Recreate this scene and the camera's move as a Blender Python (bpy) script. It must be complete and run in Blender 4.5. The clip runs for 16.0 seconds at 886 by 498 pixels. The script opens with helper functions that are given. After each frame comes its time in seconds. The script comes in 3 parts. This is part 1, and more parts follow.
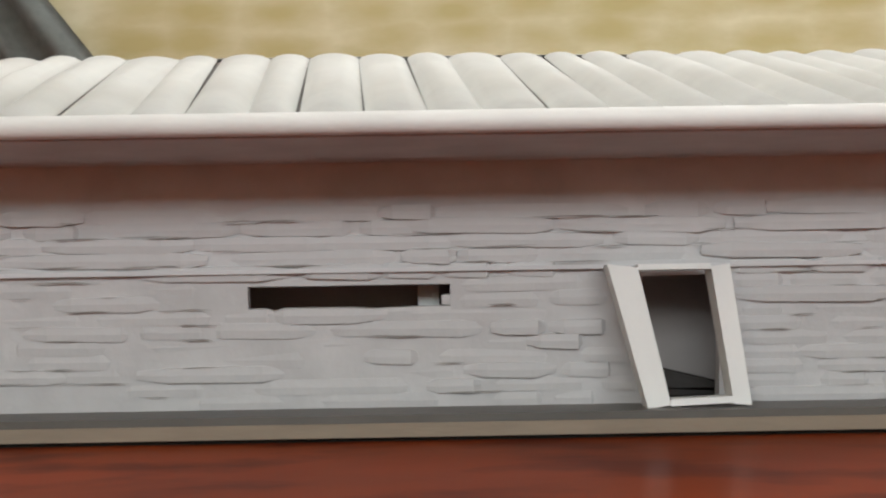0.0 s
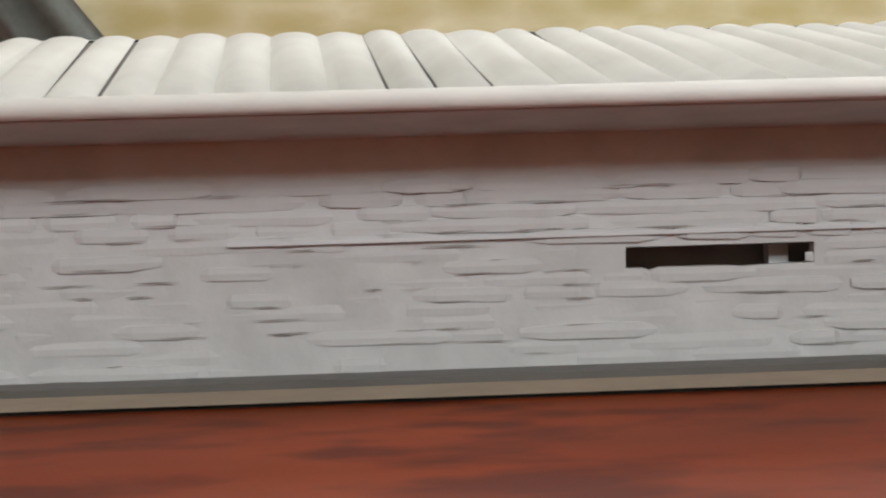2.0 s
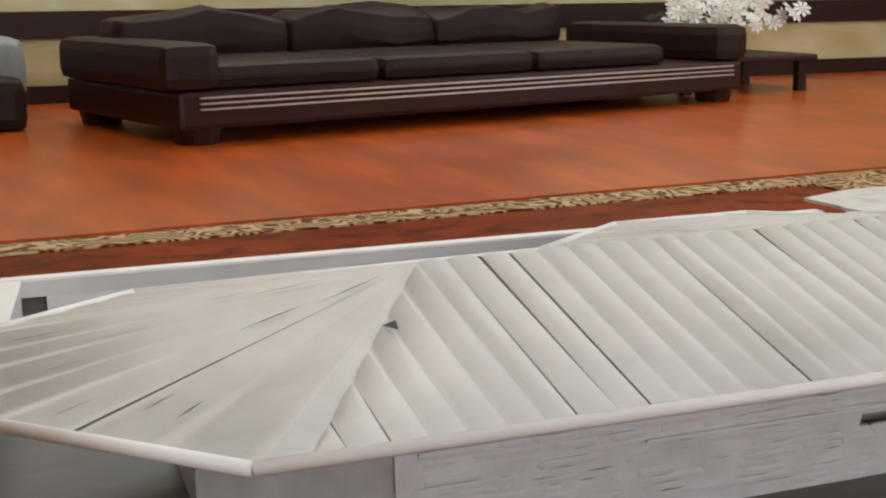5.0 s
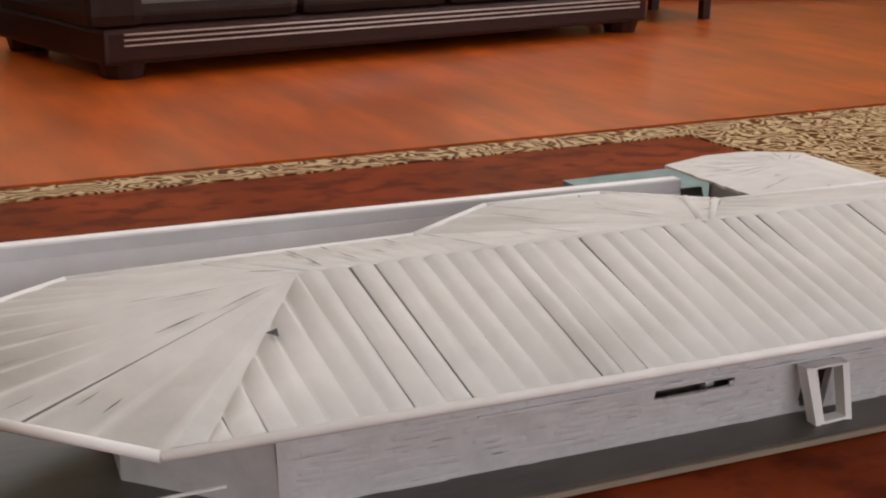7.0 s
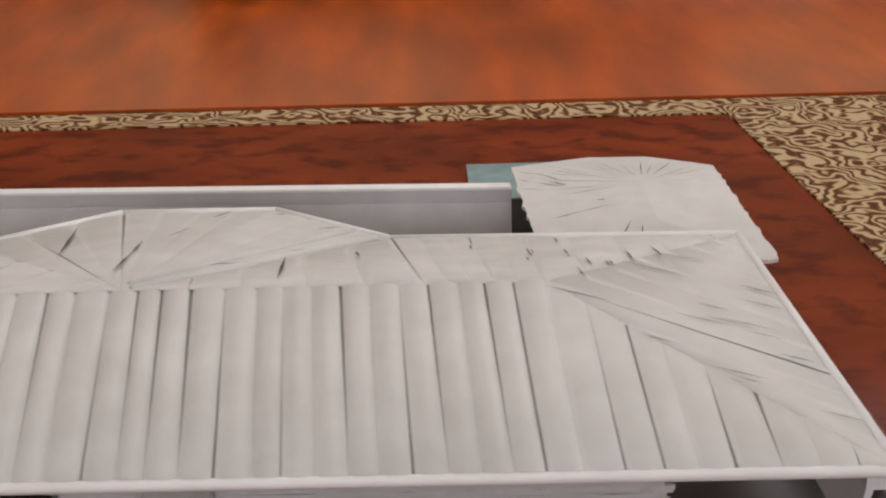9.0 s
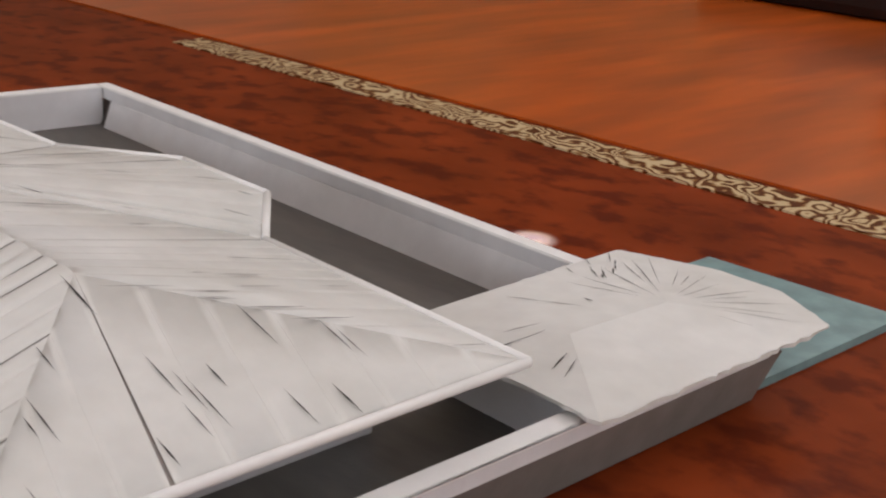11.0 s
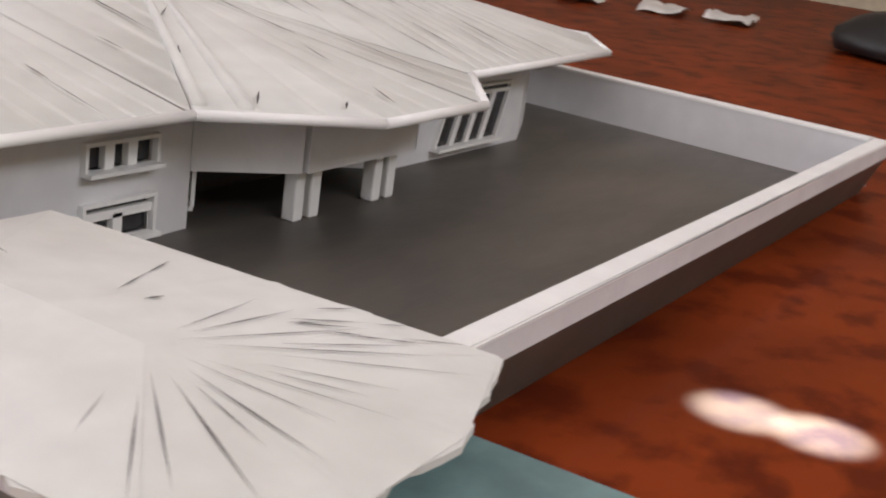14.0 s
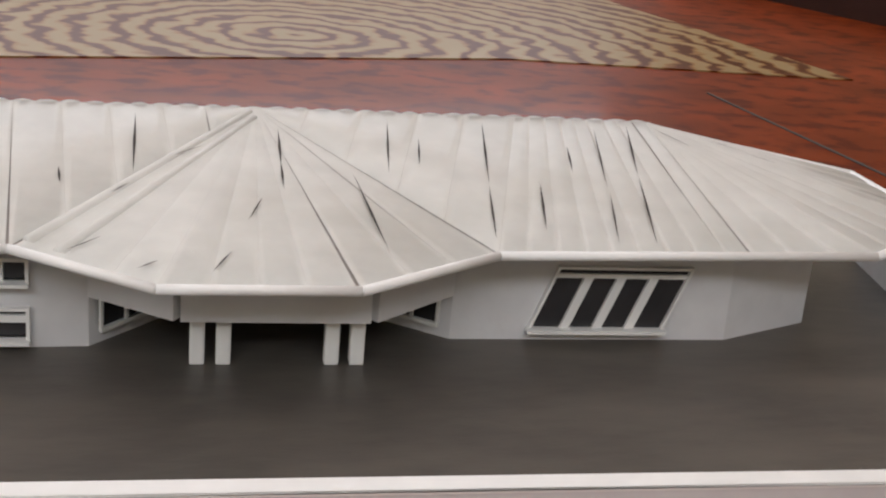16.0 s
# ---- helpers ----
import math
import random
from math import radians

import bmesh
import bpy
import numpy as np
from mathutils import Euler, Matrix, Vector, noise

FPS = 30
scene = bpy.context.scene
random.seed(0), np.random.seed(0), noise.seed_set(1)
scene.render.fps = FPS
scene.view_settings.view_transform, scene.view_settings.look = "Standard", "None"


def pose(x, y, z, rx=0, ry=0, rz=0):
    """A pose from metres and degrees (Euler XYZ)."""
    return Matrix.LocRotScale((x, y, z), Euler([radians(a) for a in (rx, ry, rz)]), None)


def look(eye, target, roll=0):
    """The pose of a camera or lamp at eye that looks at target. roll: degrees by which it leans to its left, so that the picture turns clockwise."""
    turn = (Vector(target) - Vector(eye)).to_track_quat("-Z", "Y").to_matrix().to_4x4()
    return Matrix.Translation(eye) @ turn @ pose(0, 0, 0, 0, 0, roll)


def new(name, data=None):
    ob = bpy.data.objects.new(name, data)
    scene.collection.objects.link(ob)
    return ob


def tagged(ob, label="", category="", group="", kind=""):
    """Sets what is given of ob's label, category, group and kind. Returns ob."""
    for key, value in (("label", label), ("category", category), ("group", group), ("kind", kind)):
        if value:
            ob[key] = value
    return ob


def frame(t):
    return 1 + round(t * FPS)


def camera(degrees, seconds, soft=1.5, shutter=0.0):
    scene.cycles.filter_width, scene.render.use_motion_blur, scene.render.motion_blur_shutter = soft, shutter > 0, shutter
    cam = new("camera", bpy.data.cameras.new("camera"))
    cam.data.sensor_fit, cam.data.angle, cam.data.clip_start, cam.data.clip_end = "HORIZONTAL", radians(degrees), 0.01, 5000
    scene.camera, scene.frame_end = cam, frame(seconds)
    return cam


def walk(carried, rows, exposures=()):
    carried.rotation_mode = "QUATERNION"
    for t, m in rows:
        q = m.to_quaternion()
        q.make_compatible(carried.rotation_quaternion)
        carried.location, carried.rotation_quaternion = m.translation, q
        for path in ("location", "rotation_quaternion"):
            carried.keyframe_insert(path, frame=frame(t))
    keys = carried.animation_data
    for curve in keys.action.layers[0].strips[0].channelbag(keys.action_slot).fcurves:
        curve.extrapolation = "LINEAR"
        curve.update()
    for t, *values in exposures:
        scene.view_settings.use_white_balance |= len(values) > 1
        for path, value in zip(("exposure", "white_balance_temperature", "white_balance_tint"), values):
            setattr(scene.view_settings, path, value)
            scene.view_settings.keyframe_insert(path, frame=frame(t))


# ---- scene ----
cam = camera(37.9, 16.0, soft=2.1, shutter=0.2)
walk(cam, [
    (0.0, pose(0.5169, -0.4506, 0.0417, 93.58, 0.96, -0.42)),
    (0.5, pose(0.4777, -0.4685, 0.0374, 93.81, 1.30, -0.20)),
    (1.0, pose(0.4226, -0.4910, 0.0349, 93.95, 1.71, -0.34)),
    (1.5, pose(0.3791, -0.4846, 0.0394, 92.87, 1.48, -1.09)),
    (2.0, pose(0.3378, -0.4764, 0.0392, 92.37, 1.88, -2.40)),
    (2.5, pose(0.2543, -0.5506, 0.0328, 92.44, 2.07, -4.80)),
    (3.0, pose(0.1763, -0.5278, 0.0483, 92.25, 3.44, -7.84)),
    (3.5, pose(0.0960, -0.4787, 0.0763, 90.17, 5.93, -14.43)),
    (4.0, pose(0.0459, -0.5631, 0.1811, 84.80, 4.41, -13.26)),
    (4.2, pose(-0.0012, -0.5750, 0.2181, 83.20, 3.87, -14.67)),
    (6.3, pose(-0.1731, -0.7064, 0.4593, 75.16, -1.44, -27.66)),
    (6.5, pose(-0.1729, -0.7315, 0.4546, 74.89, -0.25, -27.43)),
    (7.0, pose(-0.1536, -0.7852, 0.4875, 73.70, -0.63, -24.23)),
    (7.5, pose(-0.0760, -0.7596, 0.5090, 72.66, -0.69, -23.35)),
    (8.0, pose(0.0656, -0.8451, 0.6336, 69.36, -1.68, -19.08)),
    (8.5, pose(0.4764, -0.7789, 0.5940, 68.68, -0.09, -9.25)),
    (9.0, pose(0.7709, -0.7263, 0.5655, 68.35, 0.04, -2.09)),
    (9.5, pose(0.9939, -0.6513, 0.5403, 69.64, -0.71, 7.52)),
    (12.0, pose(1.9036, 0.2099, 0.4853, 69.59, -1.60, 75.68)),
    (12.5, pose(1.8975, 0.4856, 0.4374, 70.31, -1.33, 88.87)),
    (13.0, pose(1.7449, 0.8316, 0.3418, 74.08, -3.51, 100.74)),
    (13.5, pose(1.6099, 0.9077, 0.2993, 74.35, -4.33, 108.05)),
    (14.0, pose(1.4427, 1.0261, 0.3022, 73.47, -7.41, 121.30)),
    (14.5, pose(1.2670, 1.1848, 0.3039, 74.28, -6.56, 133.41)),
    (15.0, pose(1.0389, 1.2541, 0.3171, 75.69, -6.03, 143.68)),
    (15.5, pose(0.8837, 1.2913, 0.3592, 73.42, -5.53, 155.84)),
    (16.0, pose(0.6215, 1.4410, 0.4735, 71.04, -4.76, 169.89)),
], exposures=[(0.0, 0.15, 6350, 6), (3.5, 0.13, 6350, 6), (4.2, -0.05, 6350, 6), (6.3, -0.23, 6500, 16), (9.5, -0.50, 6500, 16), (12.0, -0.29, 6300, 17), (14.0, -0.13, 6300, 17), (15.0, 0.03, 6320, 15), (16.0, -0.12, 6320, 14)])

# ---------------------------------------------------------------- light
world = bpy.data.worlds.new("room_world")
scene.world = world
world.use_nodes = True
world.node_tree.nodes["Background"].inputs["Color"].default_value = (0.9, 0.95, 1.0, 1)
world.node_tree.nodes["Background"].inputs["Strength"].default_value = 0.25


def area(name, eye, target, sx, sy, watts, colour):
    data = bpy.data.lights.new(name, "AREA")
    data.shape, data.size, data.size_y, data.energy, data.color = "RECTANGLE", sx, sy, watts, colour
    ob = new(name, data)
    ob.matrix_world = look(eye, target)
    return ob


# Unseen fill lights added on three sides to brighten the model walls.
area("window_daylight", (0.7, -4.1, 1.3), (0.5, 0.3, 0.1), 4.0, 0.9, 92, (0.95, 0.98, 1.0))
area("window_daylight", (0.7, 3.55, 2.15), (0.5, 0.4, 0.1), 4.0, 0.8, 72, (0.95, 0.98, 1.0))
area("window_daylight", (4.4, 0.3, 1.1), (0.5, 0.3, 0.1), 3.0, 1.2, 54, (0.95, 0.98, 1.0))
# Wide overhead fill, added below the unseen ceiling without a real lamp panel.
area("ceiling_panel_light", (0.55, 0.8, 2.57), (0.55, 0.8, 0.0), 4.4, 4.4, 42, (1.0, 0.98, 0.95))
# Added blue-tinted spots paint white pools in place of lamp reflections on the floor.
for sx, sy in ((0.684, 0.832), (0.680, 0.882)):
    spot = bpy.data.lights.new("glare_spot", "SPOT")
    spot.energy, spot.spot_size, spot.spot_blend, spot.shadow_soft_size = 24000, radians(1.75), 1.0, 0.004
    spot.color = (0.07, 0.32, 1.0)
    new("glare_spot", spot).matrix_world = look((sx, sy + 0.3, 2.5), (sx, sy, 0.0))
scene.view_settings.exposure = 0.0


# ---------------------------------------------------------------- materials
def material(name, colour, rough=0.6, metal=0.0, noise_scale=30.0, vary=0.12, bump=0.15, bump_scale=150.0,
             second=None, second_scale=4.0, second_amount=0.25, spec=0.5, stretch=(1, 1, 1), object_vary=0.0, edge=(0.45, 0.68)):
    m = bpy.data.materials.new(name)
    m.use_nodes = True
    nt = m.node_tree
    p = nt.nodes["Principled BSDF"]
    p.inputs["Roughness"].default_value = rough
    p.inputs["Metallic"].default_value = metal
    p.inputs["Specular IOR Level"].default_value = spec
    tc = nt.nodes.new("ShaderNodeTexCoord")
    mp = nt.nodes.new("ShaderNodeMapping")
    mp.inputs["Scale"].default_value = stretch
    nt.links.new(tc.outputs["Object"], mp.inputs["Vector"])

    def tex(scale, detail):
        n = nt.nodes.new("ShaderNodeTexNoise")
        n.inputs["Scale"].default_value, n.inputs["Detail"].default_value = scale, detail
        nt.links.new(mp.outputs["Vector"], n.inputs["Vector"])
        return n

    def ramp(src, lo, hi, a, b):
        r = nt.nodes.new("ShaderNodeValToRGB")
        r.color_ramp.elements[0].position, r.color_ramp.elements[1].position = lo, hi
        r.color_ramp.elements[0].color, r.color_ramp.elements[1].color = (*a, 1), (*b, 1)
        nt.links.new(src, r.inputs["Fac"])
        return r

    dark = tuple(c * (1 - vary) for c in colour)
    light = tuple(min(1, c * (1 + vary)) for c in colour)
    fine = ramp(tex(noise_scale, 5).outputs["Fac"], 0.3, 0.7, dark, light)
    out = fine.outputs["Color"]
    if second:
        mask = ramp(tex(second_scale, 4).outputs["Fac"], *edge, (0, 0, 0), (second_amount,) * 3)
        mix = nt.nodes.new("ShaderNodeMixRGB")
        nt.links.new(mask.outputs["Color"], mix.inputs["Fac"])
        nt.links.new(out, mix.inputs["Color1"])
        mix.inputs["Color2"].default_value = (*second, 1)
        out = mix.outputs["Color"]
    if object_vary:
        info = nt.nodes.new("ShaderNodeObjectInfo")
        r2 = ramp(info.outputs["Random"], 0, 1, (1 - object_vary,) * 3, (1, 1, 1))
        mul = nt.nodes.new("ShaderNodeMixRGB")
        mul.blend_type = "MULTIPLY"
        mul.inputs["Fac"].default_value = 1
        nt.links.new(out, mul.inputs["Color1"])
        nt.links.new(r2.outputs["Color"], mul.inputs["Color2"])
        out = mul.outputs["Color"]
    nt.links.new(out, p.inputs["Base Color"])
    if bump:
        b = nt.nodes.new("ShaderNodeBump")
        b.inputs["Strength"].default_value, b.inputs["Distance"].default_value = bump, 0.002
        nt.links.new(tex(bump_scale, 6).outputs["Fac"], b.inputs["Height"])
        nt.links.new(b.outputs["Normal"], p.inputs["Normal"])
    return m


ROOF = material("rolled_white_paper", (0.69, 0.69, 0.66), 0.75, spec=0.25, second=(0.53, 0.52, 0.47), second_scale=9, second_amount=0.35, object_vary=0.04, vary=0.05, bump=0.3, bump_scale=60)
TRIM = material("white_painted_trim", (0.82, 0.82, 0.80), 0.5, vary=0.04)
WALL = material("white_card", (0.70, 0.70, 0.71), 0.6, second=(0.55, 0.53, 0.53), second_scale=8, vary=0.05)
BRICK = material("grey_white_paper_brick", (0.62, 0.61, 0.61), 0.65, second=(0.52, 0.50, 0.50), second_scale=20, object_vary=0.05, vary=0.06, bump=0.3, bump_scale=120)
MORTAR = material("grey_white_card", (0.61, 0.60, 0.60), 0.65, second=(0.52, 0.50, 0.50), second_scale=20, bump=0.3, bump_scale=120)
# Grey of the gaps; on the roof it holds the shade of the grooves.
UNDER = material("gap_shade_grey", (0.30, 0.28, 0.26), 0.8)
SOFFIT = material("pale_soffit_card", (0.62, 0.60, 0.58), 0.6)
GROUND = material("dark_grey_painted_board", (0.084, 0.076, 0.066), 0.45, second=(0.135, 0.12, 0.10), second_scale=5, second_amount=0.6, stretch=(1, 3, 1), bump=0.1)
PLINTH = material("grey_plinth_paint", (0.21, 0.20, 0.185), 0.6, second=(0.14, 0.13, 0.12), second_scale=9, second_amount=0.6)
EDGE = material("raw_board_edge", (0.26, 0.21, 0.155), 0.7, stretch=(1, 1, 6))
TEAL = material("teal_painted_board", (0.17, 0.28, 0.28), 0.5, second=(0.09, 0.17, 0.17), second_scale=16, second_amount=0.5, vary=0.2)
# Near black for gaps, cracks and marks, and for shade put into colour.
DARK = material("near_black_shade_and_marks", (0.05, 0.045, 0.042), 0.8)
DIM = material("grey_card_interior", (0.50, 0.46, 0.44), 0.8)
PANE = material("dark_window_pane", (0.03, 0.028, 0.03), 0.25, bump=0)
LEATHER = material("dark_brown_leather", (0.020, 0.009, 0.0068), 0.5, second=(0.032, 0.015, 0.010), second_scale=14, bump=0.3, bump_scale=90, spec=0.2)
WOODDARK = material("dark_varnished_wood", (0.028, 0.009, 0.006), 0.4, second=(0.05, 0.017, 0.009), second_scale=6, stretch=(1, 8, 8), spec=0.2)
STEEL = material("bright_strip", (0.6, 0.58, 0.56), 0.3, 0.8, bump=0)
SCREEN = material("black_screen", (0.012, 0.011, 0.011), 0.3, bump=0, spec=0.15)
SILVER = material("silver_plastic", (0.55, 0.54, 0.52), 0.35, 0.3, bump=0)
CLOTH = material("grey_green_cloth", (0.25, 0.27, 0.26), 0.9, second=(0.28, 0.30, 0.29), second_scale=3, bump=0.4, bump_scale=300)
PETAL = material("white_petals", (0.8, 0.8, 0.74), 0.6, bump=0)
LEAF = material("dark_green_leaves", (0.05, 0.08, 0.04), 0.6)
BOX = material("brown_cardboard", (0.36, 0.26, 0.16), 0.8, second=(0.30, 0.20, 0.12), second_scale=5, stretch=(1, 1, 12))
PAPER = material("white_paper", (0.75, 0.73, 0.70), 0.8)
BLACK = material("black_plastic", (0.015, 0.014, 0.014), 0.5)
CEIL = material("white_ceiling_paint", (0.8, 0.79, 0.75), 0.8)
PLAIN = material("cream_wall_paint", (0.62, 0.55, 0.40), 0.7, second=(0.55, 0.47, 0.33), second_scale=2)


def red_vinyl():
    """Glossy red-brown mottled floor sheet."""
    m = material("red_mottled_vinyl", (0.190, 0.033, 0.0075), 0.5, noise_scale=4, vary=0.32, second=(0.065, 0.009, 0.004), second_scale=15, spec=0.02,
                 second_amount=0.68, edge=(0.49, 0.63), bump=0.10, bump_scale=25, stretch=(1, 1.25, 1))
    p = m.node_tree.nodes["Principled BSDF"]
    p.inputs["Coat Weight"].default_value, p.inputs["Coat Roughness"].default_value = 0.07, 0.12
    return m


def floral(name="beige_floral_vinyl", centre=(0, 0, 0), rings=10.5, twist=7.0, wander=0.35, pale=(0.52, 0.40, 0.23)):
    """Beige and olive scrollwork pattern of the floor sheet."""
    m = bpy.data.materials.new(name)
    m.use_nodes = True
    nt = m.node_tree
    p = nt.nodes["Principled BSDF"]
    p.inputs["Roughness"].default_value, p.inputs["Specular IOR Level"].default_value = 0.45, 0.03
    tc = nt.nodes.new("ShaderNodeTexCoord")
    warp = nt.nodes.new("ShaderNodeTexNoise")
    warp.inputs["Scale"].default_value, warp.inputs["Detail"].default_value = 11, 2
    add = nt.nodes.new("ShaderNodeMixRGB")
    add.blend_type, add.inputs["Fac"].default_value = "ADD", wander
    nt.links.new(tc.outputs["Object"], warp.inputs["Vector"])
    nt.links.new(tc.outputs["Object"], add.inputs["Color1"])
    nt.links.new(warp.outputs["Color"], add.inputs["Color2"])
    mp = nt.nodes.new("ShaderNodeMapping")
    mp.inputs["Location"].default_value = (-centre[0] - wander / 2, -centre[1] - wander / 2, -wander / 2)
    nt.links.new(add.outputs["Color"], mp.inputs["Vector"])
    w = nt.nodes.new("ShaderNodeTexWave")
    w.wave_type, w.rings_direction = "RINGS", "SPHERICAL"
    w.inputs["Scale"].default_value, w.inputs["Distortion"].default_value, w.inputs["Detail"].default_value = rings, twist, 2
    nt.links.new(mp.outputs["Vector"], w.inputs["Vector"])
    r = nt.nodes.new("ShaderNodeValToRGB")
    e = r.color_ramp.elements
    e[0].position, e[0].color = 0.12, (0.095, 0.030, 0.010, 1)
    e[1].position, e[1].color = 0.75, (*pale, 1)
    mid = e.new(0.42)
    mid.color = (0.27, 0.145, 0.055, 1)
    nt.links.new(w.outputs["Color"], r.inputs["Fac"])
    nt.links.new(r.outputs["Color"], p.inputs["Base Color"])
    return m


def plank_wood():
    """Orange-brown varnished floor with long streaks."""
    return material("orange_brown_wood_floor", (0.44, 0.079, 0.005), 0.3, noise_scale=5, vary=0.25, second=(0.20, 0.045, 0.008), second_scale=2.2,
                    second_amount=0.55, stretch=(3, 0.6, 1), bump=0.05)


def wallpaper():
    """Yellow-beige wallpaper with pale leaf sprays."""
    m = bpy.data.materials.new("yellow_leaf_wallpaper")
    m.use_nodes = True
    nt = m.node_tree
    p = nt.nodes["Principled BSDF"]
    p.inputs["Roughness"].default_value = 0.45
    tc = nt.nodes.new("ShaderNodeTexCoord")
    mp = nt.nodes.new("ShaderNodeMapping")
    mp.inputs["Scale"].default_value = (2.2, 1, 5.0)
    nt.links.new(tc.outputs["Object"], mp.inputs["Vector"])
    v = nt.nodes.new("ShaderNodeTexVoronoi")
    v.inputs["Scale"].default_value, v.inputs["Randomness"].default_value = 1.7, 0.55
    nt.links.new(mp.outputs["Vector"], v.inputs["Vector"])
    w = nt.nodes.new("ShaderNodeTexNoise")
    w.inputs["Scale"].default_value, w.inputs["Detail"].default_value = 2.6, 4
    nt.links.new(mp.outputs["Vector"], w.inputs["Vector"])
    mul = nt.nodes.new("ShaderNodeMath")
    mul.operation = "MULTIPLY"
    nt.links.new(v.outputs["Distance"], mul.inputs[0])
    nt.links.new(w.outputs["Fac"], mul.inputs[1])
    r = nt.nodes.new("ShaderNodeValToRGB")
    e = r.color_ramp.elements
    e[0].position, e[0].color = 0.08, (0.50, 0.43, 0.19, 1)
    e[1].position, e[1].color = 0.45, (0.72, 0.67, 0.46, 1)
    nt.links.new(mul.outputs[0], r.inputs["Fac"])
    nt.links.new(r.outputs["Color"], p.inputs["Base Color"])
    return m


MEDAL = floral("beige_medallion_vinyl", (0.42, -1.22), 4.3, 1.0, 0.12, (0.31, 0.22, 0.11))
RED, FLORAL, PLANK, PAPERWALL = red_vinyl(), floral(), plank_wood(), wallpaper()


# ---------------------------------------------------------------- mesh helpers
def link(name, bm, mat, smooth=False):
    me = bpy.data.meshes.new(name)
    bmesh.ops.recalc_face_normals(bm, faces=bm.faces)
    bm.to_mesh(me)
    bm.free()
    if smooth:
        for f in me.polygons:
            f.use_smooth = True
    me.materials.append(mat)
    return new(name, me)


def part(name, bm, mat, parent, label="", smooth=False):
    ob = link(name, bm, mat, smooth)
    ob.parent = parent
    return tagged(ob, label)


def empty(name, x, y, z, label, category, group="", kind=""):
    ob = new(name)
    ob.matrix_world = pose(x, y, z)
    return tagged(ob, label, category, group, kind)


def box(x0, x1, y0, y1, z0, z1, bm=None, bevel=0.0, m=None):
    bm = bm or bmesh.new()
    r = bmesh.ops.create_cube(bm, size=1)
    vs = r["verts"]
    for q in vs:
        q.co = Vector((x0 + (q.co.x + 0.5) * (x1 - x0), y0 + (q.co.y + 0.5) * (y1 - y0), z0 + (q.co.z + 0.5) * (z1 - z0)))
    if bevel:
        es = list({e for q in vs for e in q.link_edges})
        out = bmesh.ops.bevel(bm, geom=es, offset=bevel, segments=2, affect="EDGES", profile=0.6)
        vs = list({q for f in out["faces"] for q in f.verts} | {q for q in vs if q.is_valid})
    if m:
        bmesh.ops.transform(bm, matrix=m, verts=vs)
    return bm


def slab(points, z0, z1, bm=None):
    """A flat polygon of plan points with thickness."""
    bm = bm or bmesh.new()
    low = [bm.verts.new((x, y, z0)) for x, y in points]
    top = [bm.verts.new((x, y, z1)) for x, y in points]
    bm.faces.new(low[::-1])
    bm.faces.new(top)
    for i in range(len(points)):
        j = (i + 1) % len(points)
        bm.faces.new((low[i], low[j], top[j], top[i]))
    return bm


def upright(a, b, z0, z1, thick, bm=None, holes=(), side=1):
    """A wall from plan point a to b, its thickness to the left (side 1) of the way; holes: (s0, s1, z0, z1) along it."""
    bm = bm or bmesh.new()
    a, b = Vector((*a, 0)), Vector((*b, 0))
    d = (b - a).normalized()
    n = Vector((-d.y, d.x, 0)) * thick * side
    size = (b - a).length
    cs = sorted({0, size, *[h[0] for h in holes], *[h[1] for h in holes]})
    cz = sorted({z0, z1, *[h[2] for h in holes], *[h[3] for h in holes]})
    made = {}

    def vert(i, k, side_n):
        if (i, k, side_n) not in made:
            p = a + d * cs[i] + n * side_n
            made[i, k, side_n] = bm.verts.new((p.x, p.y, cz[k]))
        return made[i, k, side_n]

    def solid(i, k):
        if not (0 <= i < len(cs) - 1 and 0 <= k < len(cz) - 1):
            return False
        s, z = (cs[i] + cs[i + 1]) / 2, (cz[k] + cz[k + 1]) / 2
        return not any(h[0] < s < h[1] and h[2] < z < h[3] for h in holes)

    for i in range(len(cs) - 1):
        for k in range(len(cz) - 1):
            if not solid(i, k):
                continue
            for q in (0, 1):
                bm.faces.new((vert(i, k, q), vert(i + 1, k, q), vert(i + 1, k + 1, q), vert(i, k + 1, q)))
            for di, dk, e in ((-1, 0, ((i, k), (i, k + 1))), (1, 0, ((i + 1, k), (i + 1, k + 1))), (0, -1, ((i, k), (i + 1, k))), (0, 1, ((i, k + 1), (i + 1, k + 1)))):
                if not solid(i + di, k + dk):
                    bm.faces.new((vert(*e[0], 0), vert(*e[1], 0), vert(*e[1], 1), vert(*e[0], 1)))
    return bm


def rod(a, b, r, bm=None, n=10, r2=None):
    bm = bm or bmesh.new()
    a, b = Vector(a), Vector(b)
    d = (b - a)
    q = d.to_track_quat("Z", "Y").to_matrix().to_4x4()
    bmesh.ops.create_cone(bm, cap_ends=True, segments=n, radius1=r, radius2=r if r2 is None else r2, depth=d.length,
                          matrix=Matrix.Translation((a + b) / 2) @ q)
    return bm


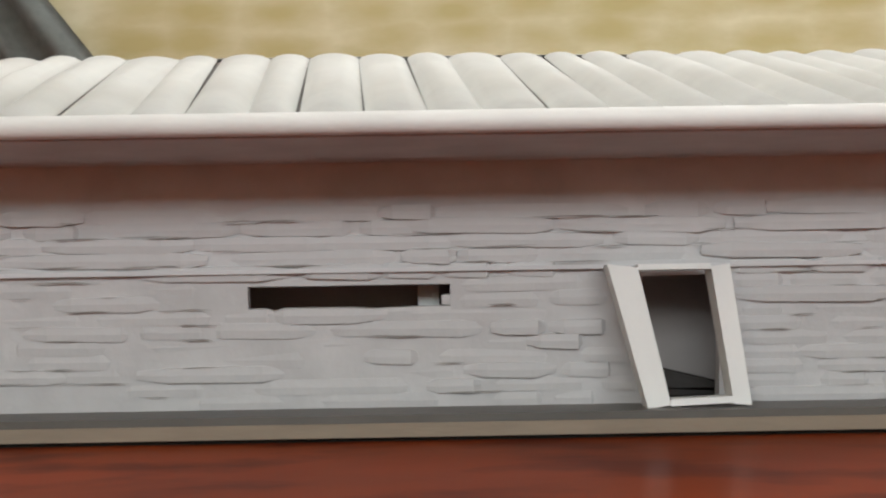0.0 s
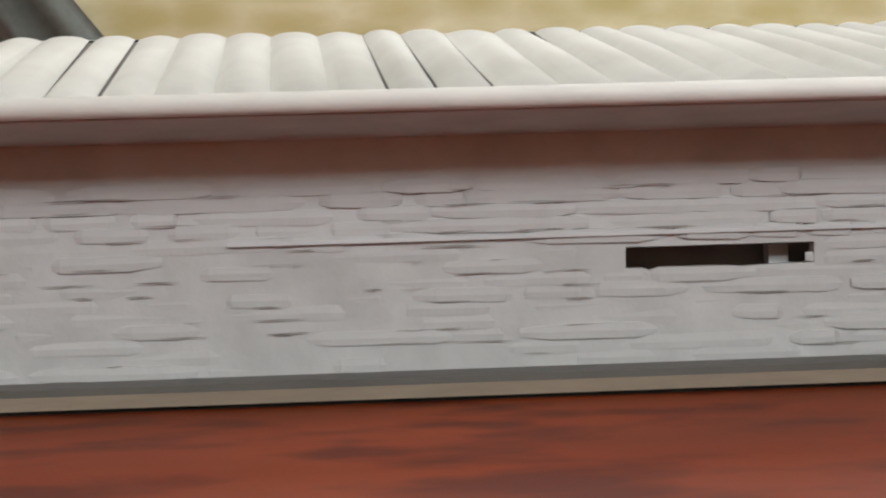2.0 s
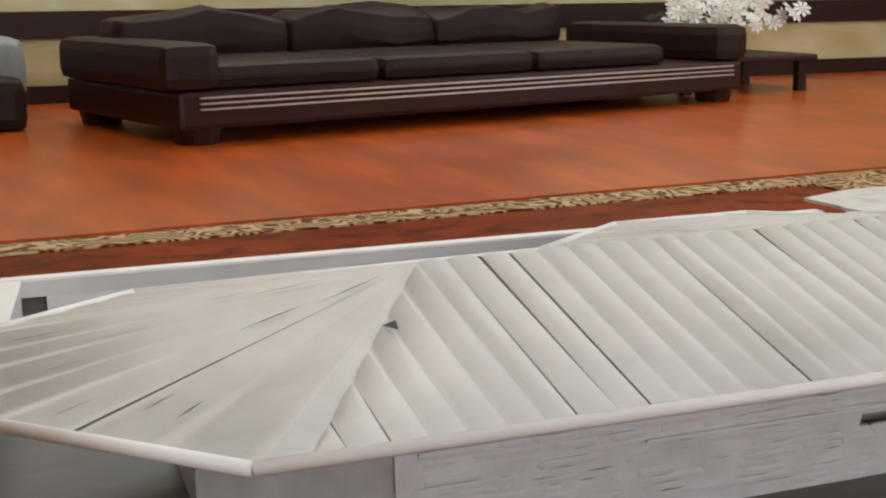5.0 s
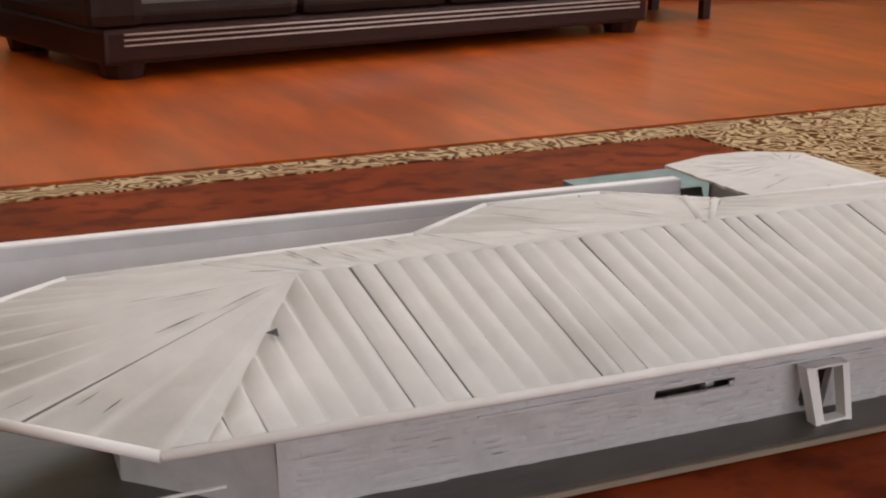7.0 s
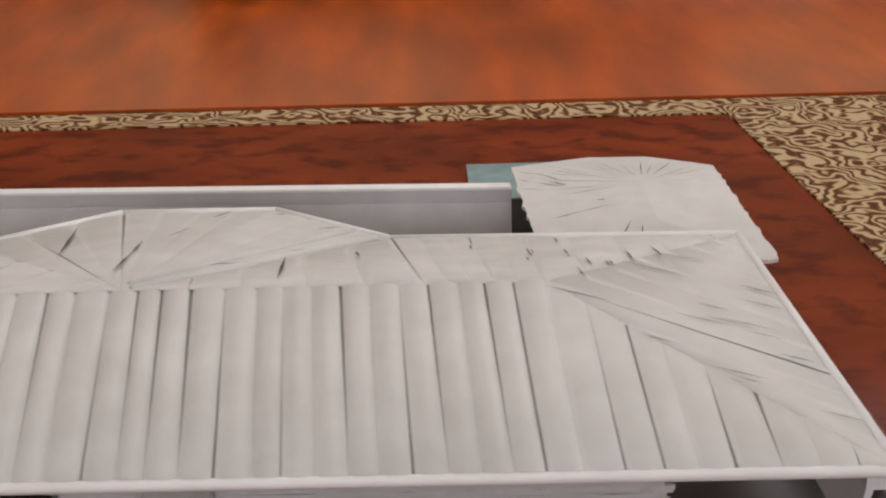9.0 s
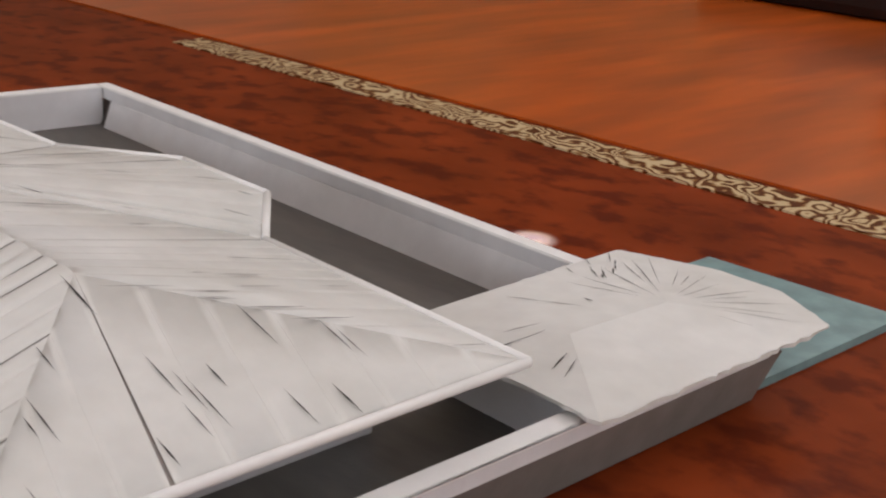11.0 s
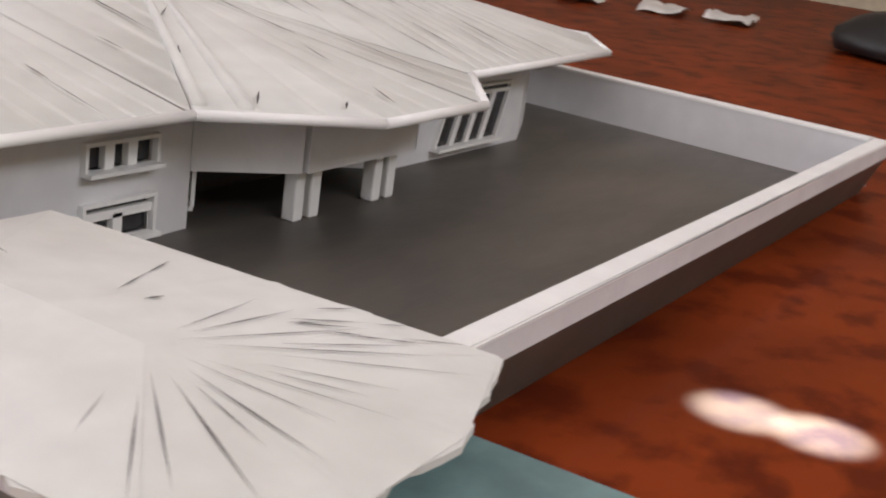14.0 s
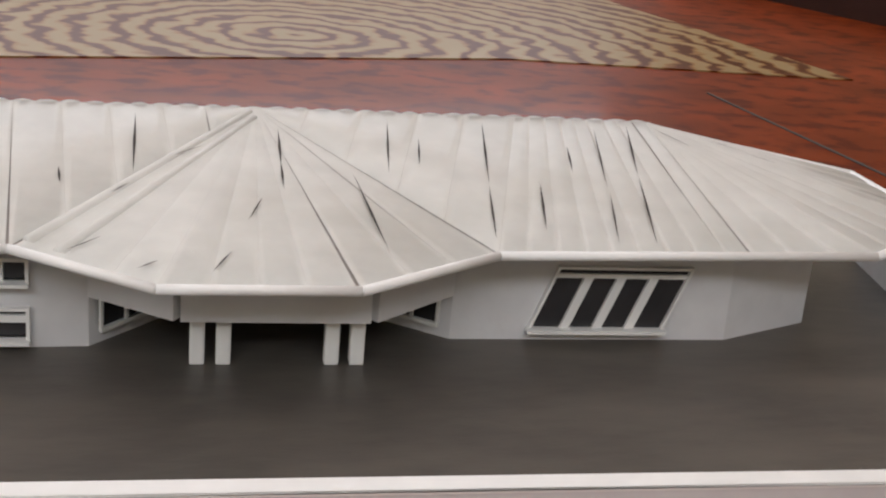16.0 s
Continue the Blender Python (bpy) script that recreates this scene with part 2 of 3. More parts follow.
def sheet_tube(a0, a1, b0, b1, rise, seed):
    """One rolled-paper rib that fills the strip between the eave edge a0-a1 and the ridge edge b0-b1."""
    rnd = random.Random(seed)
    bm = bmesh.new()
    a0, a1, b0, b1 = (Vector(p) for p in (a0, a1, b0, b1))
    nrm = ((a1 - a0).cross(b0 - a0) + (a1 - a0).cross(b1 - a0) + (b1 - b0).cross(b0 - a0)).normalized()
    if nrm.z < 0:
        nrm.negate()
    nrm = nrm.lerp(Vector((0, 0, 1)), 0.2)
    if nrm.z < 0:
        nrm.negate()
    odds = 0.32 if rise > 0.005 else 0.26 if rise > 0.0015 else 0.10 if rise > 0.0006 else 0.0
    lo = rnd.uniform(0.03, 0.10) if rnd.random() < odds else 0.002
    hi = rnd.uniform(0.04, 0.11) if rnd.random() < odds else 0.002
    rings = []
    k = 6
    for s in (0.0, 0.5, 1.0):
        p0, p1 = a0.lerp(b0, s), a1.lerp(b1, s)
        wide = (p1 - p0).length
        ring = []
        for i in range(k + 1):
            t = i / k
            h = math.sin(math.pi * t) ** (0.6 if rise > 0.005 else 1.0) * min(rise, wide * 0.5) * (1 + 0.15 * rnd.uniform(-1, 1) * (s == 0.5)) * (0.45 if s == 1.0 else 1.0)
            gap = lo if s == 0.0 else hi if s == 1.0 else (lo + hi) / 2
            ring.append(bm.verts.new(p0.lerp(p1, t * (1 - gap)) + nrm * h))
        rings.append(ring)
    for r0, r1 in zip(rings, rings[1:]):
        for i in range(k):
            bm.faces.new((r0[i], r0[i + 1], r1[i + 1], r1[i]))
    bm.faces.new(rings[0])
    bm.faces.new(rings[-1][::-1])
    return bm


# ---------------------------------------------------------------- room
floor = tagged(link("floor", slab([(-3.6, -4.3), (4.6, -4.3), (4.6, 4.0), (-3.6, 4.0)], -0.05, 0.0), RED),
               "red-brown mottled glossy vinyl floor sheet", "floor", kind="structure")
wood = tagged(link("floor_wood_strip", slab([(-3.55, 1.105), (4.55, 1.55), (4.55, 3.7), (-3.55, 3.7)], 0.0, 0.004), PLANK),
              "orange-brown varnished wood floor along the sofa wall", "floor", kind="structure")
border = tagged(link("floor_border", slab([(-0.62, 1.175), (1.30, 1.268), (1.30, 1.352), (-0.62, 1.247)], 0.0, 0.003), FLORAL),
                "beige floral border strip printed on the vinyl", "floor", kind="structure")
panel_e = tagged(link("floor_pattern_east", slab([(1.345, 0.25), (3.4, 0.25), (3.4, 1.468), (1.302, 1.352), (1.302, 1.245)], 0.0, 0.003), FLORAL),
                 "beige and olive floral field of the vinyl", "floor", kind="structure")
panel_s = tagged(link("floor_pattern_south", slab([(2.6, -0.78), (0.95, -0.87), (0.0, -1.08), (-0.74, -1.04), (-0.62, -1.55), (-0.40, -2.4), (2.6, -2.4)], 0.0, 0.003), MEDAL),
                 "beige floral medallion field of the vinyl", "floor", kind="structure")
seam = tagged(link("floor_seam", slab([(-0.41, -0.28), (-0.335, -0.84), (-0.340, -0.84), (-0.416, -0.28)], 0.0, 0.002), DARK),
              "dark joint between vinyl sheets", "floor", kind="structure")
tagged(link("wall_north", box(-3.6, 4.6, 3.65, 3.75, 0.0, 2.6), PAPERWALL), "yellow-beige wallpaper with pale leaf sprays", "wall", kind="structure")
# The south wall's opening is added behind the fill light, out of view.
tagged(link("wall_south", upright((-3.6, -4.2), (4.6, -4.2), 0, 2.6, 0.1, holes=[(2.2, 6.4, 0.80, 1.80)], side=-1), PLAIN), "cream painted wall with a wide opening", "wall", kind="structure")
tagged(link("wall_west", box(-3.6, -3.5, -4.2, 3.65, 0, 2.6), PLAIN), "cream painted wall", "wall", kind="structure")
tagged(link("wall_east", box(4.5, 4.6, -4.2, 3.65, 0, 2.6), PLAIN), "cream painted wall", "wall", kind="structure")
tagged(link("ceiling", box(-3.6, 4.6, -4.3, 3.75, 2.6, 2.7), CEIL), "white painted ceiling", "ceiling", kind="structure")
tagged(link("wall_partition", upright((-0.85, -2.8), (-1.52, -1.28), 0, 2.6, 0.12), PLAIN), "cream painted wall return", "wall", kind="structure")
tagged(link("baseboard_partition", upright((-0.85, -2.8), (-1.52, -1.28), 0, 0.085, 0.014, side=-1), WOODDARK), "dark wood baseboard", "baseboard", kind="structure")
tagged(link("trim_dado", box(-3.5, 4.5, 3.628, 3.65, 0.205, 0.29), WOODDARK), "dark wood dado rail along the wallpapered wall", "trim", kind="structure")
tagged(link("baseboard", box(-3.5, 4.5, 3.63, 3.65, 0.0, 0.06), WOODDARK), "dark wood baseboard", "baseboard", kind="structure")

# ---------------------------------------------------------------- model base
base = empty("display_board", 0.5, 0.35, 0.0, "dark grey painted baseboard of the model on the vinyl floor", "board")
BASE = [(-0.19, 0.036), (1.1125, 0.036), (1.1125, 0.7155), (-0.10, 0.7155)]
part("board_core", slab([(x - 0.5, y - 0.35) for x, y in BASE], 0.0018, 0.007), EDGE, base, "raw brown board edge")
part("painted_top", slab([(x - 0.5 + (0.002 if x < 0.5 else -0.002), y - 0.35 + (0.002 if y < 0.3 else -0.002)) for x, y in BASE], 0.007, 0.010), GROUND, base, "dark grey painted top")

# Added inset slab; its dark colour stands for the board's contact shadow.
part("board_foot", slab([(x - 0.5 + (0.006 if x < 0.5 else -0.006), y - 0.35 + (0.006 if y < 0.3 else -0.006)) for x, y in BASE], 0.0, 0.0018), DARK, base, "recessed foot coloured dark as contact shadow")

# perimeter wall
fence = empty("perimeter_wall", 0.5, 0.73, 0.010, "white card boundary wall round the model yard", "wall")


FM = Matrix.Translation((-0.5, -0.73, -0.010))


def fence_part(name, a, b, thick, z1=0.068, foot=0.010):
    """A wall panel from plan point a to b with its rounded coping; its outer part may hang over a recessed plinth down to foot."""
    d = (Vector(b) - Vector(a)).normalized()
    n = Vector((-d.y, d.x))
    bm = upright(Vector(a), Vector(b), foot, z1 - 0.003, thick)
    bm.transform(FM)
    part(name, bm, WALL, fence)
    o = -n * 0.0008
    bm = upright(Vector(a) + o, Vector(b) + o, z1 - 0.003, z1, thick + 0.0016)
    bmesh.ops.bevel(bm, geom=[e for e in bm.edges if all(abs(q.co.z - z1) < 1e-5 for q in e.verts)], offset=0.0014, segments=2, affect="EDGES")
    bm.transform(FM)
    part("coping", bm, TRIM, fence, "thin rounded white coping strip")


def plinth(top, low, z1, mat, name="plinth", label="grey plinth along the wall foot, darker on its shaded north side"):
    """A plinth whose face leans inwards from the edge top (height z1) to the edge low at the floor."""
    bm = bmesh.new()
    back = Vector((-0.006, 0)) if abs(top[0][0] - top[1][0]) < abs(top[0][1] - top[1][1]) else Vector((0, -0.006))
    v = [bm.verts.new((p[0] + o.x, p[1] + o.y, z)) for pts, z in ((top, z1), (low, 0.001)) for p in pts for o in (Vector((0, 0)), back)]
    for f in ((0, 2, 6, 4), (1, 5, 7, 3), (0, 1, 3, 2), (4, 6, 7, 5), (0, 4, 5, 1), (2, 3, 7, 6)):
        bm.faces.new([v[k] for k in f])
    bm.transform(FM)
    part(name, bm, mat, fence, label)


fence_part("front_panel", (-0.0885, 0.721), (0.905, 0.722), 0.018, foot=0.049)
fence_part("side_panel", (-0.1439, 0.13), (-0.0694, 0.7185), 0.022)
fence_part("side_panel", (1.110, 0.690), (1.110, 0.076), 0.021, foot=0.052)
# North plinth takes the darker grey, with the shadow there put into its colour.
plinth(((-0.087, 0.7380), (0.95, 0.7390)), ((-0.087, 0.7165), (0.95, 0.7175)), 0.049, GROUND)
plinth(((-0.045, 0.7260), (0.905, 0.7270)), ((-0.045, 0.7090), (0.905, 0.7100)), 0.0488, WALL, "inner_face", "")
plinth(((1.1295, 0.045), (1.1295, 0.7390)), ((1.1135, 0.045), (1.1135, 0.7245)), 0.052, PLINTH)
plinth(((1.1160, 0.076), (1.1160, 0.6900)), ((1.1070, 0.076), (1.1070, 0.6900)), 0.0518, WALL, "inner_face", "")

bm = bmesh.new()
for x in (1.110, 1.131):
    for y, z in ((0.6905, 0.052), (0.6905, 0.068), (0.748, 0.068), (0.715, 0.052)):
        bm.verts.new((x, y, z))
bm.verts.ensure_lookup_table()
for f in ((0, 1, 2, 3), (7, 6, 5, 4), (0, 4, 5, 1), (1, 5, 6, 2), (2, 6, 7, 3), (3, 7, 4, 0)):
    bm.faces.new([bm.verts[i] for i in f])
bm.transform(FM)
part("side_panel", bm, WALL, fence, "slanting cut end of the card wall")

# ---------------------------------------------------------------- house
HZ = 0.114
house = empty("model_house", 0.5, 0.22, 0.010, "white paper scale model of a house with ribbed hip roof", "scale model")
HM = Matrix.Translation((-0.5, -0.22, -0.010))


def hpart(name, bm, mat, parent=None, label="", smooth=False):
    bm.transform(HM)
    return part(name, bm, mat, parent or house, label, smooth)


WL = {"sw": (0.10, 0.074), "se": (0.962, 0.074), "ne": (0.962, 0.402), "p4": (0.705, 0.387), "r4": (0.645, 0.32), "r1": (0.445, 0.32),
      "p1": (0.385, 0.366), "nw": (0.115, 0.364), "w2": (0.012, 0.318), "w1": (0.004, 0.190)}
TOPZ = 0.1104
LEAN = 0.18


def lean_in(z):
    """How far the back wall of paper leans inwards at the height z."""
    return max(0.0, 0.085 - z) * LEAN


def leaned(bm):
    for q in bm.verts:
        if q.co.y < 0.09:
            q.co.y += lean_in(q.co.z)
            q.co.x += lean_in(q.co.z) * 0.5 * (1 if q.co.x < 0.2 else 0)
    return bm


wall_back = hpart("back_wall", leaned(upright(WL["sw"], WL["se"], 0.010, TOPZ, 0.008, holes=[(0.341, 0.424, 0.0495, 0.0605), (0.503, 0.535, 0.011, 0.0655)])), MORTAR)
hpart("end_wall", leaned(upright(WL["se"], WL["ne"], 0.010, TOPZ, 0.008)), WALL)
hpart("front_wall", upright(WL["ne"], WL["p4"], 0.010, TOPZ, 0.008, holes=[(0.14, 0.21, 0.018, 0.046), (0.14, 0.21, 0.07, 0.09)]), WALL)
hpart("porch_side_wall", upright(WL["p4"], WL["r4"], 0.010, TOPZ, 0.008), WALL)
# The porch recess's shade is put into this wall's dark colour.
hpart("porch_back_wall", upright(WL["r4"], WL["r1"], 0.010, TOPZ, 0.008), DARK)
hpart("porch_side_wall", upright(WL["r1"], WL["p1"], 0.010, TOPZ, 0.008), WALL)
hpart("front_wall", upright(WL["p1"], WL["nw"], 0.010, TOPZ, 0.008), WALL)
hpart("bay_wall", upright(WL["nw"], WL["w2"], 0.010, TOPZ, 0.008), WALL)
hpart("bay_wall", upright(WL["w2"], WL["w1"], 0.010, TOPZ, 0.008), WALL)
hpart("bay_wall", leaned(upright(WL["w1"], WL["sw"], 0.010, TOPZ, 0.008)), MORTAR)

EAVE = {"sw": (0.0, 0.0), "se": (1.10, 0.0), "ne": (1.10, 0.436), "p4": (0.762, 0.436), "p3": (0.646, 0.520), "p2": (0.490, 0.518),
        "p1": (0.362, 0.430), "nw": (0.0, 0.412), "w2": (-0.125, 0.325), "w1": (-0.12, 0.125)}
ORDER = ["sw", "se", "ne", "p4", "p3", "p2", "p1", "nw", "w2", "w1"]


def inset(pts, f):
    cx, cy = sum(p[0] for p in pts) / len(pts), sum(p[1] for p in pts) / len(pts)
    return [(cx + (x - cx) * (1 - f / abs(x - cx)), cy + (y - cy) * (1 - f / abs(y - cy))) for x, y in pts]


hpart("soffit", slab(inset([EAVE[k] for k in ORDER], 0.003), TOPZ, TOPZ + 0.0005), SOFFIT)
for i, k in enumerate(ORDER):
    a, b = EAVE[k], EAVE[ORDER[(i + 1) % len(ORDER)]]
    bm = rod((*a, HZ + 0.0008), (*b, HZ + 0.0008), 0.0042, n=12)
    hpart("eave_trim", bm, TRIM, label="thick rounded white eave edge", smooth=True)

RZ = 0.175
RW, RE = (0.150, 0.166, RZ), (0.882, 0.186, RZ)


def ridge_at(x, up=0.0):
    return (x, RW[1] + (RE[1] - RW[1]) * (x - RW[0]) / (RE[0] - RW[0]), RZ + up)


AP = ridge_at(0.560, 0.001)
roof = hpart("roof_deck", slab(inset([EAVE[k] for k in ORDER], 0.004), HZ - 0.003, HZ - 0.001), UNDER)


def lerp(a, b, t):
    return tuple(x + (y - x) * t for x, y in zip(a, b))


def ribs(edge_a, edge_b, n, rise, seed, jitter=0.1):
    """A run of ribs: edge_a along the eave, edge_b along the ridge (each two points)."""
    rnd = random.Random(seed)
    cuts = [0] + [(i + rnd.uniform(-jitter, jitter)) / n for i in range(1, n)] + [1]
    for i in range(n):
        a0, a1 = lerp(*edge_a, cuts[i]), lerp(*edge_a, cuts[i + 1])
        b0, b1 = lerp(*edge_b, cuts[i]), lerp(*edge_b, cuts[i + 1])
        a0, a1 = lerp(a0, b0, 0.008), lerp(a1, b1, 0.008)
        hpart("roof_rib", sheet_tube(a0, a1, b0, b1, rise * rnd.uniform(0.8, 1.15), seed * 100 + i), ROOF, roof, smooth=True)


def e3(k, z=HZ + 0.0015):
    return (*EAVE[k], z) if isinstance(k, str) else (*k, z) if len(k) == 2 else k


R1, R2 = ridge_at(0.79), ridge_at(0.295)
S_E, N_E, P1_, P4_ = (*EAVE["se"], HZ + 0.0015), (*EAVE["ne"], HZ + 0.0015), (*EAVE["p1"], HZ + 0.0015), (*EAVE["p4"], HZ + 0.0015)
RUNS = [  # eave edge, ridge or hip edge, ribs, rise
    ((0.165, 0.0), (0.89, 0.0), RW, RE, 33, 0.0056), ((0.89, 0.0), "se", RE, S_E, 8, 0.0034), ("se", (1.10, 0.136), S_E, RE, 4, 0.0012),
    ((1.10, 0.136), "ne", RE, N_E, 7, 0.0005), ("ne", (0.89, 0.436), N_E, RE, 5, 0.0005), ((0.89, 0.436), "p4", RE, R1, 5, 0.0007),
    (P4_, AP, R1, AP, 5, 0.0008), ("p4", "p3", AP, AP, 3, 0.0009), ("p3", "p2", AP, AP, 4, 0.0009), ("p2", "p1", AP, AP, 3, 0.0009),
    (AP, P1_, AP, R2, 5, 0.0008), ("p1", (0.125, 0.418), R2, RW, 9, 0.0012), ((0.125, 0.418), "nw", RW, RW, 3, 0.0010), ("nw", "w2", RW, RW, 4, 0.0010),
    ("w2", "w1", RW, RW, 4, 0.0010), ("w1", "sw", RW, RW, 3, 0.0010), ("sw", (0.03, 0.0), RW, RW, 1, 0.0004),
    ((0.03, 0.0), (0.165, 0.0), (0.03, 0.0, HZ + 0.0015), RW, 6, 0.0034)]
# Sheets added below the ribs, coloured as the shade in their grooves.
under = bmesh.new()
for seed, (a, b, c, d, n, rise) in enumerate(RUNS):
    ribs((e3(a), e3(b)), (c, d), n, rise, seed + 1)
    pts = [Vector(e3(a)), Vector(e3(b)), Vector(d), Vector(c)]
    pts = [p for i, p in enumerate(pts) if all((p - q).length > 1e-5 for q in pts[:i])]
    under.faces.new([under.verts.new(p - Vector((0, 0, 0.0012))) for p in pts])
hpart("underlay", under, UNDER, roof, "underlay whose grey gives the groove shade between ribs")

for a, b in (((0.566, 0.186, 0.1735), (0.748, 0.428, 0.1175)), ((0.562, 0.200, 0.1710), (0.722, 0.450, 0.1170))):
    hpart("valley_roll", rod(a, b, 0.0035, n=10, r2=0.0060), ROOF, roof, "thick paper roll along the roof valley", smooth=True)
bm = bmesh.new()
bm.faces.new([bm.verts.new(p) for p in ((0.102, 0.098, 0.1545), (0.112, 0.101, 0.1560), (0.110, 0.090, 0.1530))])
hpart("torn_hole", bm, DARK, roof, "small torn hole in the roof paper")

# porch beam and columns
PB = [(0.700, 0.380), (0.628, 0.432), (0.470, 0.432), (0.392, 0.366)]
for a, b in zip(PB, PB[1:]):
    hpart("porch_beam", upright(a, b, 0.056, TOPZ, 0.010, side=-1), WALL, label="deep white beam over the porch")
for x in (0.614, 0.592, 0.500, 0.478):
    bm = box(x - 0.0064, x + 0.0064, 0.413, 0.426, 0.010, 0.057, bevel=0.002)
    hpart("column", bm, TRIM, label="square white porch column")


def window(x0, x1, y, z0, z1, bars, transom, face):
    """Frame and dark panes set into a wall that faces along y."""
    f = 0.003
    bm = box(x0 - f, x1 + f, y, y + face * 0.012, z0 - f, z0)
    win = hpart("window", bm, TRIM, label="white barred window with dark panes")
    for q in (box(x0 - f, x1 + f, y, y + face * 0.006, z1, z1 + f), box(x0 - f, x0, y, y + face * 0.006, z0, z1), box(x1, x1 + f, y, y + face * 0.006, z0, z1)):
        hpart("frame", q, TRIM, win)
    hpart("pane", box(x0, x1, y - face * 0.004, y - face * 0.003, z0, z1), PANE, win)
    for i in range(1, bars):
        x = x0 + (x1 - x0) * i / bars
        hpart("bar", box(x - 0.0045, x + 0.0045, y - face * 0.003, y + face * 0.003, z0, z1 if not transom else transom), TRIM, win)
    if transom:
        hpart("transom", box(x0, x1, y - face * 0.003, y + face * 0.003, transom - 0.003, transom + 0.003), TRIM, win)



def skewed(x0, x1, y0, y1, z0, z1):
    """A bar of the crooked front window, which leans along the wall."""
    bm = box(x0, x1, y0, y1, z0, z1)
    for q in bm.verts:
        q.co.x -= (q.co.z - 0.053) * 0.38
    return bm


win = hpart("window", skewed(0.168, 0.302, 0.365, 0.378, 0.020, 0.0235), TRIM, label="crooked white barred window with dark panes")
hpart("pane", skewed(0.172, 0.298, 0.360, 0.3668, 0.0235, 0.082), PANE, win)
for q in (skewed(0.169, 0.301, 0.365, 0.371, 0.082, 0.0845), skewed(0.169, 0.172, 0.365, 0.371, 0.0235, 0.082), skewed(0.298, 0.301, 0.365, 0.371, 0.0235, 0.082)):
    hpart("frame", q, TRIM, win)
for x in (0.2035, 0.235, 0.2665):
    hpart("bar", skewed(x - 0.0045, x + 0.0045, 0.366, 0.370, 0.0235, 0.0735), TRIM, win)
hpart("transom", skewed(0.172, 0.298, 0.366, 0.370, 0.0735, 0.0775), TRIM, win)
window(0.755, 0.822, 0.393, 0.020, 0.046, 2, 0.038, 1)
window(0.755, 0.822, 0.393, 0.072, 0.090, 3, None, 1)


def side_window(a, b, s0, s1, z0, z1, out=1):
    """A framed window on a slanting porch wall from a to b."""
    a, b = Vector(a), Vector(b)
    d = (b - a).normalized()
    n = Vector((-d.y, d.x)) * -0.0015 * out
    win = hpart("window", upright(a + d * s0 + n, a + d * s1 + n, z0 - 0.004, z0, 0.004, side=-out), TRIM, label="framed porch window with a dark pane")
    hpart("frame", upright(a + d * s0 + n, a + d * s1 + n, z1, z1 + 0.003, 0.003, side=-out), TRIM, win)
    for s in (s0, (s0 + s1) / 2, s1):
        hpart("bar", upright(a + d * (s - 0.0015) + n * 2, a + d * (s + 0.0015) + n * 2, z0, z1, 0.003, side=-out), TRIM, win)
    hpart("pane", upright(a + d * s0 + n * 0.6, a + d * s1 + n * 0.6, z0, z1, 0.001, side=-out), PANE, win)


side_window(WL["p4"], WL["r4"], 0.010, 0.070, 0.025, 0.057)
side_window(WL["r1"], WL["p1"], 0.010, 0.064, 0.024, 0.056)

# leaning back door frame


def leaning(pts, y0, y1):
    """A board of the door frame from its four corners (x, z)."""
    bm = bmesh.new()
    f = [bm.verts.new((x, y0 + (0.064 - z) * -0.08, z)) for x, z in pts]
    k = [bm.verts.new((x, y1 + (0.064 - z) * -0.08, z)) for x, z in pts]
    bm.faces.new(f)
    bm.faces.new(k[::-1])
    for i in range(4):
        j = (i + 1) % 4
        bm.faces.new((f[i], f[j], k[j], k[i]))
    return bm


door = hpart("door_frame", leaning([(0.586, 0.0665), (0.598, 0.0650), (0.609, 0.0110), (0.600, 0.0095)], 0.058, 0.071), TRIM, label="loose leaning white door frame")
for q in ([(0.627, 0.0650), (0.6345, 0.0660), (0.6405, 0.0105), (0.6335, 0.0110)], [(0.598, 0.0662), (0.627, 0.0662), (0.627, 0.0640), (0.598, 0.0640)],
          [(0.609, 0.0132), (0.6335, 0.0140), (0.6335, 0.0115), (0.609, 0.0104)]):
    hpart("jamb", leaning(q, 0.058, 0.071), TRIM, door)
hpart("interior", box(0.40, 0.70, 0.128, 0.132, 0.011, 0.10), DIM)
hpart("divider", box(0.5105, 0.5195, 0.102, 0.110, 0.012, 0.10), TRIM, label="pale post inside the window slot")
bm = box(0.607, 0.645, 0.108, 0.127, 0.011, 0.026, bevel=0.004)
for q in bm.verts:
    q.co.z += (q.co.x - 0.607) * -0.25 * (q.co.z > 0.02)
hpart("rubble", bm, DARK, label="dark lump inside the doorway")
hpart("ledge", leaned(box(0.27, 0.962, 0.0705, 0.074, 0.0655, 0.0672)), WALL, label="thin ledge between the storeys")

# ---------------------------------------------------------------- gatehouse and teal board
gate = empty("gatehouse", 1.04, 0.62, 0.010, "small white model gatehouse with faceted ribbed roof", "scale model")
GM = Matrix.Translation((-1.04, -0.62, -0.010))
GP = [(0.915, 0.464), (1.152, 0.462), (1.156, 0.768), (1.080, 0.806), (1.0, 0.803), (0.908, 0.768)]


def gpart(name, bm, mat, parent=None, label="", smooth=False):
    bm.transform(GM)
    return part(name, bm, mat, parent or gate, label, smooth)


